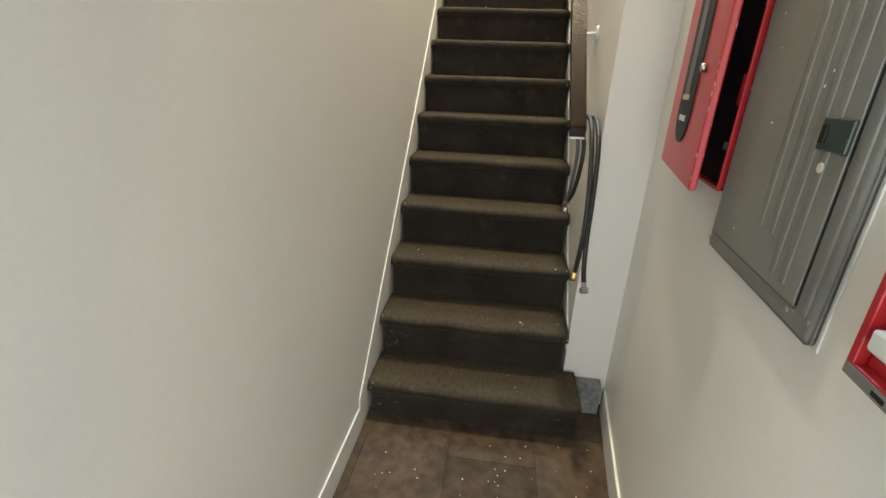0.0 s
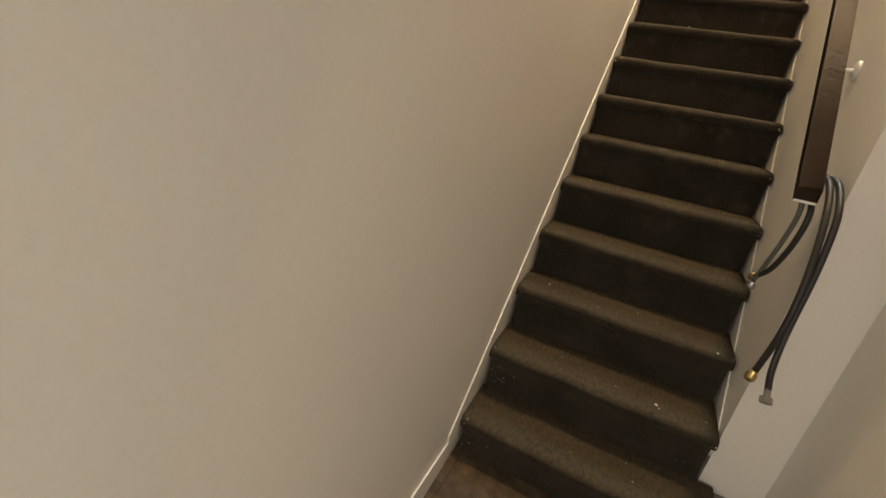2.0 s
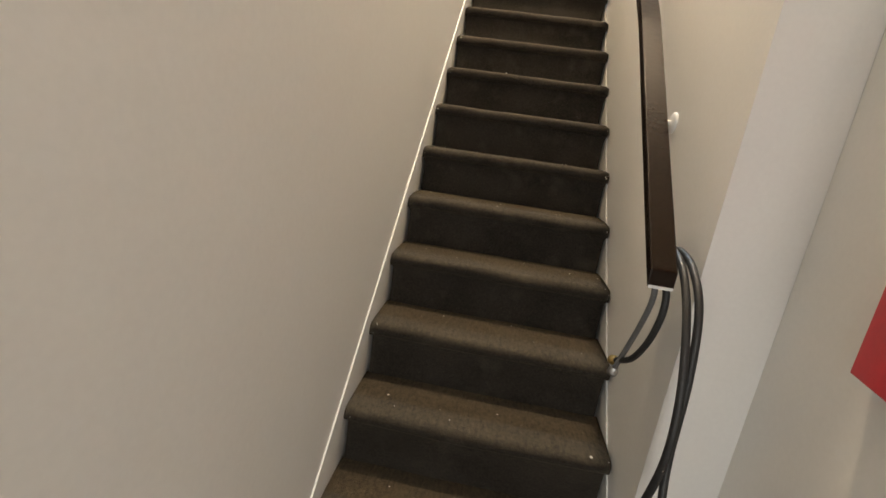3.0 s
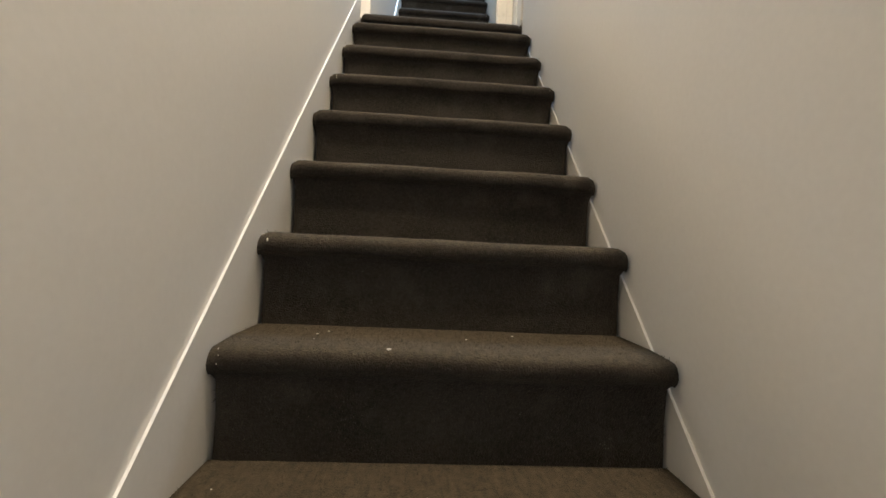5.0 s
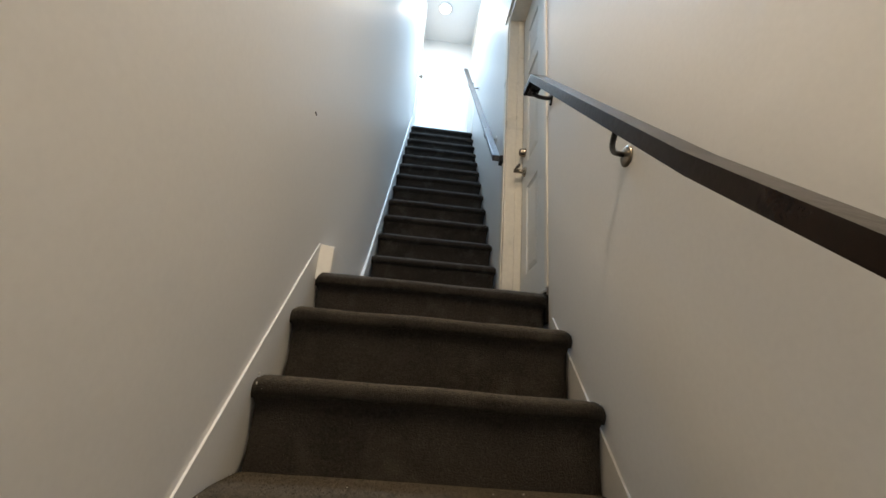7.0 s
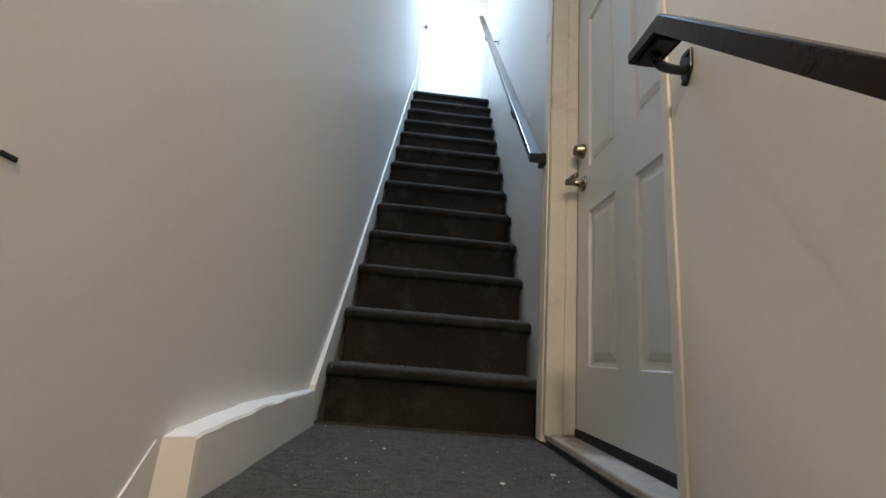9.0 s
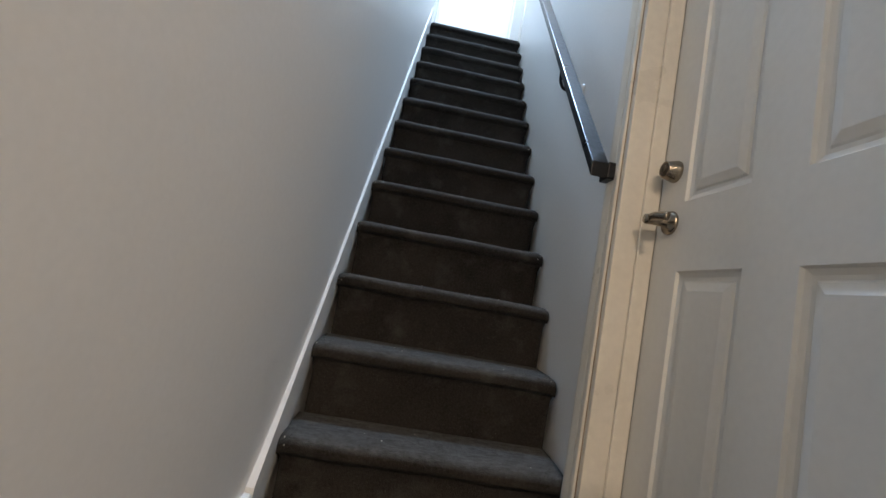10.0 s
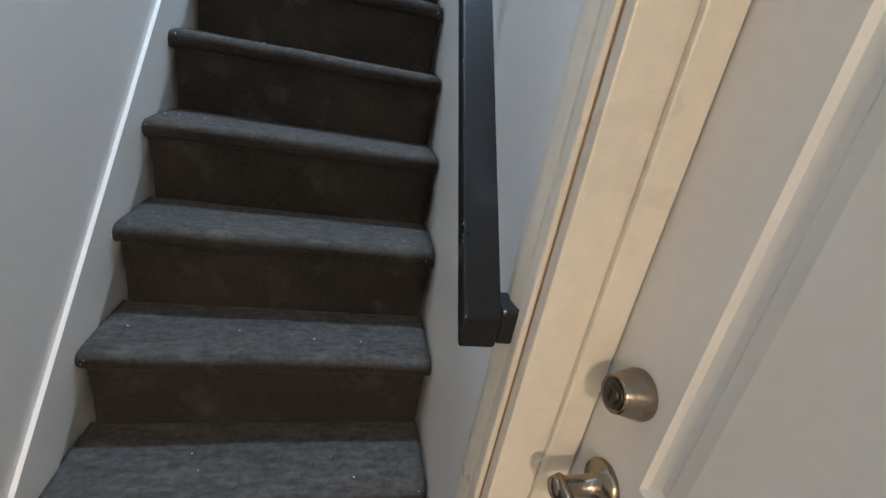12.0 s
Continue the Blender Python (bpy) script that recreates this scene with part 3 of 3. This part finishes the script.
part("raw_end", box(0.689, 0.74, RA[0] - 0.003, RA[0] - 0.0002, RA[1] + 0.001, RA[1] + 0.008, 0.001), WHITE, rail, "white primed cut end")
bracket(rail, 0.855, 1.572, RW, 0.716, WHITE, WHITE)
mid = part("bracket", lathe([(0.026, 0), (0.027, 0.004), (0.022, 0.008), (0.010, 0.011)], (RW - 0.0005, 2.66, 3.370), (-1, 0, 0), 20), NICKEL, rail, "round nickel handrail bracket with paint smears", True)
part("arm", tube([(RW - 0.008, 2.66, 3.374), (RW - 0.04, 2.645, 3.366), (0.735, 2.59, 3.342), (0.718, 2.55, 3.335), (0.715, 2.53, 3.346)], 0.0065), BLACK, mid, "", True)
part("saddle", prism([(2.492, 3.3025), (2.572, 3.3875), (2.570, 3.3905), (2.490, 3.3055)], "x", 0.703, 0.728), BLACK, mid)
pl = part("end_bracket", prism([(3.180, 4.006), (3.206, 4.006), (3.214, 3.994), (3.212, 3.960), (3.206, 3.938), (3.198, 3.938), (3.182, 3.965)], "x", RW - 0.007, RW - 0.0006, bevel=0.002), BLACK, rail, "chunky black iron bracket at the rail's top end")
part("arm", tube([(RW - 0.007, 3.194, 3.968), (0.785, 3.188, 3.958), (0.752, 3.172, 3.946), (0.730, 3.160, 3.942), (0.716, 3.15, 3.9475)], 0.0085, seg=10), BLACK, pl, "", True)
part("saddle", box(0.700, 0.732, 3.112, 3.182, 3.9505, 3.9565, 0.002), BLACK, pl)
for y, z in ((3.188, 3.995), (3.203, 3.943)):
    part("screw", lathe([(0.005, 0), (0.0045, 0.003)], (RW - 0.007, y, z), (-1, 0, 0), 8), BLACK, pl)
rail2 = thing("handrail", (0.83, 4.03, 4.16), "black painted square wooden handrail on the upper wall", "handrail", "stair handrails")
M2, Y2, Z2 = 1.175, 4.03, 4.16
part("rail", prism([(Y2, Z2), (Y2, Z2 + HR), (6.42, Z2 + HR + 2.39 * M2), (6.42, Z2 + 2.39 * M2)], "x", 0.726, 0.773, bevel=0.0035), BLACK, rail2, "glossy black rail")
part("return_block", box(0.7735, up_r(4.05) + 0.0135, 4.033, 4.085, Z2 + 0.004, Z2 + 0.05, 0.004), BLACK, rail2, "chipped black return to the wall")
worn = random.Random(21)
chips = bmesh.new()
for _ in range(40):
    d, r, low_edge = worn.expovariate(5), worn.uniform(0.0007, 0.0022), worn.random() < 0.7
    for q in bmesh.ops.create_icosphere(chips, subdivisions=1, radius=r)["verts"]:
        q.co = Vector(((0.7275 if low_edge else worn.uniform(0.73, 0.772)) + q.co.x * 0.7, Y2 + 0.002 + d + q.co.y * 1.6, Z2 + (HR - 0.0012 if low_edge else HR - 0.0004) + d * M2 + q.co.z * 0.5 + q.co.y * 1.6))
part("paint_chips", chips, SILL, rail2, "pale chips in the black paint")["kind"] = "stuff"
for y in (4.52, 5.9):
    bracket(rail2, y, Z2 + (y - Y2) * M2 - 0.09, up_r(y) + 0.014, 0.75, WHITE, BLACK)


# ---------------- hoses hung on the rail ----------------
hose = thing("water_hose", (0.77, 0.46, 1.25), "black rubber water hose hung over the handrail end", "hose", "hoses on the handrail")
part("hose", tube([(0.770, 0.60, 1.255), (0.766, 0.53, 1.262), (0.765, 0.45, 1.235), (0.765, 0.372, 1.15), (0.765, 0.307, 1.007), (0.765, 0.292, 0.868), (0.763, 0.322, 0.725)], 0.0085), RUBBER, hose, "", True)
part("coupling", lathe([(0.012, 0), (0.0145, 0.002), (0.0145, 0.018), (0.010, 0.022), (0.010, 0.040)], (0.762, 0.334, 0.688), (0, -0.3, 0.95), 18), BRASS, hose, "brass hose coupling", True)
hose = thing("water_hose", (0.79, 0.45, 1.25), "dark grey water hose hung over the handrail end", "hose", "hoses on the handrail")
part("hose", tube([(0.790, 0.60, 1.25), (0.786, 0.53, 1.26), (0.785, 0.45, 1.24), (0.785, 0.374, 1.17), (0.785, 0.334, 1.035), (0.785, 0.318, 0.86), (0.785, 0.29, 0.76), (0.785, 0.252, 0.715)], 0.0085), RUBBER, hose, "", True)
part("coupling", lathe([(0.016, 0), (0.016, 0.016), (0.009, 0.018), (0.009, 0.036)], (0.785, 0.226, 0.688), (0, 0.7, 0.72), 6), STEEL, hose, "dull steel hose nut")
hose = thing("water_hose", (0.74, 0.52, 1.12), "short grey and black water hose hanging below the handrail", "hose", "hoses on the handrail")
part("hose", tube([(0.72, 0.50, 1.225), (0.735, 0.485, 1.16), (0.745, 0.545, 1.05), (0.748, 0.645, 0.885)], 0.007), HOSEG, hose, "grey braided hose", True)
part("hose", tube([(0.735, 0.53, 1.255), (0.75, 0.458, 1.17), (0.752, 0.472, 1.07), (0.752, 0.55, 0.965), (0.752, 0.66, 0.90)], 0.008), RUBBER, hose, "", True)
part("coupling", lathe([(0.012, 0), (0.0145, 0.002), (0.0145, 0.014), (0.009, 0.018), (0.009, 0.03)], (0.749, 0.660, 0.860), (0, -0.5, 0.86), 18), STEEL, hose, "steel hose coupling", True)
part("coupling", lathe([(0.012, 0), (0.0145, 0.002), (0.0145, 0.014), (0.009, 0.018), (0.009, 0.03)], (0.752, 0.690, 0.886), (0, -0.9, 0.42), 18), BRASS, hose, "brass hose coupling", True)


# ---------------- boxes on the lobby wall ----------------
ANG = math.atan(0.12)


def on_wall(bm, base_y, z):
    """Turns a part drawn flat (u along the wall towards the street, v up, out into the room) onto the lobby's right wall."""
    m = Matrix.Translation((front_x(base_y), base_y, z)) @ Matrix.Rotation(-ANG, 4, "Z")
    for v in bm.verts:
        u, w, o = v.co
        v.co = m @ Vector((-o, -u, w))
    return bm


PY, PZ = -0.287, 1.070
panel = thing("electrical_panel", (front_x(PY), PY, PZ), "grey steel electrical panel cover with a ribbed door", "electrical panel")
cover = on_wall(box(0, 0.396, 0, 0.86, 0.0005, 0.014, 0.010, seg=3), PY, PZ)
part("cover", cover, GREY, panel, "grey enamel cover plate", True)
pd = part("panel_door", on_wall(box(0.022, 0.350, 0.034, 0.82, 0.0145, 0.0175, 0.0014), PY, PZ), GREY, panel, "ribbed grey steel door")
for u in (0.200, 0.240, 0.276, 0.308):
    part("rib", on_wall(box(u - 0.008, u + 0.008, 0.05 + (0.05 if u < 0.27 else 0), 0.80, 0.0160, 0.0192, 0.0015), PY, PZ), GREY, pd, "", True)
part("latch", on_wall(box(0.290, 0.352, 0.228, 0.268, 0.0175, 0.0235, 0.002), PY, PZ), GREEN, pd, "dark green plastic latch")
part("latch_thumb", on_wall(box(0.296, 0.308, 0.236, 0.260, 0.0235, 0.0262, 0.0012), PY, PZ), GLOSSB, pd)
for u, w in ((0.016, 0.091), (0.016, 0.45), (0.336, 0.022), (0.386, 0.030), (0.013, 0.02), (0.387, 0.4), (0.016, 0.3)):
    part("screw", on_wall(lathe([(0.005, 0.013), (0.005, 0.0155), (0.003, 0.0165)], (u, w, 0), (0, 0, 1), 10), PY, PZ), STEEL, panel)
part("paint_spot", on_wall(lathe([(0.007, 0.0205), (0.006, 0.0218)], (0.312, 0.208, 0), (0, 0, 1), 9), PY, PZ), CRUMB, panel, "chip of cream paint")
part("paint_edge", on_wall(box(-0.006, 0.401, -0.003, 0.864, 0.0002, 0.003, 0.001), PY, PZ), WHITE, panel, "white wall paint line round the cover")

part("door_gap", on_wall(box(0.351, 0.3535, 0.036, 0.82, 0.0139, 0.0149), PY, PZ), DARK, panel, "dark gap beside the door")
part("flange_ridge", on_wall(box(0.359, 0.380, 0.03, 0.83, 0.0125, 0.0168, 0.0018), PY, PZ), GREY, panel, "rounded pressed ridge", True)
part("crease", on_wall(box(0.020, 0.352, 0.026, 0.031, 0.0125, 0.0155, 0.0012), PY, PZ), GREY, panel)
chip = random.Random(3)
for _ in range(16):
    u, w, r = chip.uniform(0.03, 0.31), chip.uniform(0.05, 0.62), chip.uniform(0.001, 0.0028)
    part("paint_speck", on_wall(lathe([(r, 0.0174), (r * 0.7, 0.0182)], (u, w, 0), (0, 0, 1), 7), PY, PZ), CRUMB, panel)

CY, CZ = 0.172, 1.180
cab = thing("fire_alarm_cabinet", (front_x(CY), CY, CZ), "red steel fire alarm cabinet with its door ajar", "alarm cabinet")
CWD, CH = 0.444, 0.62
part("back", on_wall(box(0.01, CWD, 0, CH, 0.0005, 0.004), CY, CZ), DARK, cab, "black inside of the cabinet")
for u0, u1, w0, w1 in ((0.0, 0.01, 0, CH), (CWD, CWD + 0.006, 0, CH), (0.01, CWD, -0.004, 0.004), (0.01, CWD, CH, CH + 0.006)):
    part("side", on_wall(box(u0, u1, w0, w1, 0.0005, 0.018, 0.001), CY, CZ), RED, cab)


def ajar(bm, hinge=0.0, out=0.019, deg=4.5):
    """Swings a part of the cabinet's door about its hinge."""
    c, s = math.cos(radians(deg)), math.sin(radians(deg))
    for v in bm.verts:
        u, w, o = v.co
        v.co = Vector((hinge + (u - hinge) * c - (o - out) * s, w, out + (u - hinge) * s + (o - out) * c))
    return on_wall(bm, CY, CZ)


cdoor = part("cabinet_door", ajar(box(0.0, CWD + 0.004, -0.008, CH + 0.008, 0.019, 0.034, 0.003)), RED, cab, "red enamel door standing ajar")
bm = bmesh.new()
slot = [(0.217 + 0.082 * math.cos(math.pi + a * math.pi / 12), 0.135 + 0.07 * math.sin(math.pi + a * math.pi / 12)) for a in range(13)] + [(0.299, CH - 0.03), (0.135, CH - 0.03)]
part("window_surround", ajar(prism(slot, "z", 0.0342, 0.037, bm)), GLOSSB, cdoor, "black window surround with a rounded foot")
part("window", ajar(box(0.186, 0.238, 0.175, CH - 0.05, 0.0372, 0.0385, 0.0004)), HOSEG, cdoor, "pale grey window strip")
part("window_lip", ajar(box(0.172, 0.25, 0.163, 0.175, 0.0372, 0.0392, 0.0006)), BRASS, cdoor, "yellowed lip under the window")
for i in range(5):
    part("label_bar", ajar(box(0.176 + i * 0.016, 0.188 + i * 0.016, 0.115, 0.128, 0.0372, 0.0378)), WHITE, cdoor, "white lettering bar")
part("lock", ajar(lathe([(0.009, 0.034), (0.009, 0.043), (0.007, 0.045)], (0.345, 0.228, 0), (0, 0, 1), 16)), STEEL, cdoor, "steel cam lock", True)

chipped = bmesh.new()
for _ in range(26):
    w, o, r = chip.uniform(0.0, CH), chip.choice((0.0205, 0.0325, 0.0335, 0.027)), chip.uniform(0.0008, 0.0022)
    for q in bmesh.ops.create_icosphere(chipped, subdivisions=1, radius=r)["verts"]:
        q.co = Vector((CWD + 0.0035 + q.co.x * 0.5, w + q.co.y * chip.uniform(1, 4), o + q.co.z * 0.6))
part("paint_chips", ajar(chipped), material("pale_pink_chip", (0.62, 0.42, 0.38), 0.7, vary=0.3), cdoor, "pale chips along the door's edge")["kind"] = "stuff"
part("strike", on_wall(box(CWD - 0.016, CWD - 0.001, 0.16, 0.215, 0.0045, 0.0178, 0.001), CY, CZ), RED, cab)
part("catch", on_wall(box(CWD - 0.03, CWD - 0.004, 0.075, 0.09, 0.0045, 0.016, 0.001), CY, CZ), GREY, cab)
part("wiring", on_wall(tube([(CWD - 0.03, 0.6, 0.008), (CWD - 0.02, 0.5, 0.012), (CWD - 0.035, 0.42, 0.01), (CWD - 0.022, 0.33, 0.008)], 0.003, 6), CY, CZ), GREY, cab, "loose grey wire inside")

SY, SZ = -0.780, 1.104
pull = thing("fire_pull_station", (front_x(SY), SY, SZ), "red fire alarm pull station with a white handle", "pull station")
part("body", on_wall(box(0, 0.115, 0, 0.135, 0.0005, 0.024, 0.002), SY, SZ), RED, pull)
for u0, u1, w0, w1 in ((0, 0.010, 0.0, 0.135), (0.105, 0.115, 0.0, 0.135), (0.0101, 0.1049, 0, 0.016), (0.0101, 0.1049, 0.126, 0.135)):
    part("rim", on_wall(box(u0, u1, w0, w1, 0.0243, 0.036, 0.0015), SY, SZ), RED, pull)
part("key_slot", on_wall(box(0.045, 0.062, 0.005, 0.010, 0.0372, 0.0378), SY, SZ), DARK, pull, "dark key slot")
part("foot", on_wall(box(0.004, 0.111, 0.002, 0.014, 0.0362, 0.0374, 0.0004), SY, SZ), GREY, pull, "grey bottom plate")
part("handle", on_wall(box(0.024, 0.093, 0.040, 0.062, 0.0245, 0.042, 0.003), SY, SZ), WHITE, pull, "white pull bar")
part("handle_plate", on_wall(box(0.022, 0.095, 0.078, 0.118, 0.0245, 0.034, 0.002), SY, SZ), WHITE, pull, "white label plate")


# ---------------- lamps and the top landing ----------------
def disc_lamp(x, y, z, mat, label):
    lamp = thing("ceiling_lamp", (x, y, z), label, "ceiling lamp")
    part("rim", lathe([(0.10, -0.0005), (0.10, 0.022), (0.085, 0.026)], (x, y, z), (0, 0, -1), 32), WHITE, lamp, "white rim", True)
    part("diffuser", lathe([(0.084, 0.018), (0.08, 0.032), (0.05, 0.042), (0.01, 0.045)], (x, y, z), (0, 0, -1), 32), mat, lamp, "glowing diffuser", True)


# Unseen lamp, added with its area light to brighten landing and upper flight.
disc_lamp(0.46, 5.25, CEIL, LAMP_COOL, "unseen round white ceiling lamp added over the upper flight")
disc_lamp(0.40, 1.20, LOW_CEIL, LAMP_WARM, "round warm white ceiling lamp over the stairs")
disc_lamp(0.40, 6.57, CEIL, LAMP_WARM, "round warm bright ceiling lamp over the top landing")
for k, (xw, s) in enumerate(((up_r(6.8) + 0.014, -1), (up_l(6.5) - 0.018, 1))):
    d = thing("door_%d" % (3 + k), (xw, 6.83, TOP_Z), "white apartment door with casing on the top landing", "door", kind="structure")
    a, b = sorted((xw + s * 0.001, xw + s * 0.022))
    part("casing", box(a, b, 6.43, 6.50, TOP_Z, TOP_Z + 2.1, 0.003), TRIM, d)
    part("casing", box(a, b, 7.12, 7.19, TOP_Z, TOP_Z + 2.1, 0.003), TRIM, d)
    part("casing", box(a, b, 6.43, 7.19, TOP_Z + 2.101, TOP_Z + 2.17, 0.003), TRIM, d)
    a, b = sorted((xw + s * 0.001, xw + s * 0.008))
    part("leaf", box(a, b, 6.502, 7.118, TOP_Z + 0.01, TOP_Z + 2.098), DOORW, d)
    h = part("knob", lathe([(0.028, 0), (0.028, 0.006), (0.01, 0.01), (0.01, 0.03), (0.024, 0.036), (0.026, 0.05), (0.012, 0.06)], (xw + s * 0.008, 6.57, TOP_Z + 0.95), (s, 0, 0), 20), NICKEL, d, "satin nickel knob", True)


plate = thing("wall_plate", (RW, 3.2, 4.62), "white plastic wall plate near the door frame", "wall plate")
part("plate", box(RW - 0.007, RW - 0.0005, 3.165, 3.24, 4.62, 4.81, 0.003), WHITE, plate)
part("slot", box(RW - 0.009, RW - 0.0072, 3.195, 3.212, 4.67, 4.76, 0.001), DARK, plate, "dark slot")

hole = thing("wall_anchor", (-0.018, 2.9, 3.55), "small dark plug stuck in the painted wall", "wall anchor")
part("plug", box(-0.0182, -0.0155, 2.89, 2.906, 3.547, 3.552, 0.001), DARK, hole)

# ---------------- crumbs ----------------
rnd = random.Random(5)
bm = bmesh.new()


def crumb(x, y, z, s):
    v = bmesh.ops.create_icosphere(bm, subdivisions=1, radius=s)["verts"]
    for q in v:
        q.co = Vector((q.co.x * rnd.uniform(0.7, 1.5) + x, q.co.y * rnd.uniform(0.6, 1.3) + y, q.co.z * 0.5 + z + s * 0.25))


for _ in range(60):
    crumb(rnd.uniform(0.02, 0.9), rnd.uniform(-0.5, 0.2), FLOOR, rnd.uniform(0.0012, 0.0035))
for k in range(1, 16):
    for _ in range(5):
        crumb(rnd.uniform(0.02, W - 0.02), k * G + rnd.uniform(0.03, G), k * R + 0.001, rnd.uniform(0.001, 0.0025))
for _ in range(40):
    crumb(rnd.uniform(0.08, W), rnd.uniform(3.35, 4.08), LAND_Z, rnd.uniform(0.0008, 0.0024))
for k in range(1, 7):
    for _ in range(4):
        crumb(rnd.uniform(0.1, 0.78), YU + (k - 1) * GU + rnd.uniform(0.03, GU), ZU + k * RU + 0.001, rnd.uniform(0.001, 0.0025))
for x, y, z, s in ((0.60, 0.47, 2 * R, 0.0065), (0.61, 0.455, 2 * R, 0.003), (0.10, 0.72, 3 * R, 0.004), (0.785, 8 * G + 0.012, 8 * R, 0.004), (0.29, 9 * G + 0.012, 9 * R, 0.004),
                   (0.74, 0.62, 3 * R, 0.005), (0.70, 3.60, LAND_Z, 0.006), (0.30, 3.75, LAND_Z, 0.005), (0.22, 3.62, LAND_Z, 0.004), (0.56, 3.5, LAND_Z, 0.006)):
    crumb(x, y, z + 0.001, s)
tagged(link("debris", bm, CRUMB), "scattered pale plaster crumbs on carpet and floor", "debris", kind="stuff")

# ---------------- lobby floor tiles ----------------
floor = thing("floor", (0, 0, FLOOR), "worn brown vinyl tile lobby floor", "floor", kind="structure")
TS, TL = 0.33, 0.46
for i in range(-1, 4):
    for j in range(-7, 2):
        x0, y0 = 0.02 + i * TS, (0.05 if i % 2 else -0.24) + j * TL
        if y0 < 0.5 and y0 + TL > -2.6:
            part("tile", box(max(x0 + 0.0006, -0.017), min(x0 + TS - 0.0006, 1.05), max(y0 + 0.0006, -2.6), min(y0 + TL - 0.0006, 0.5), FLOOR - 0.005, FLOOR, 0.001, seg=1), TILE, floor)
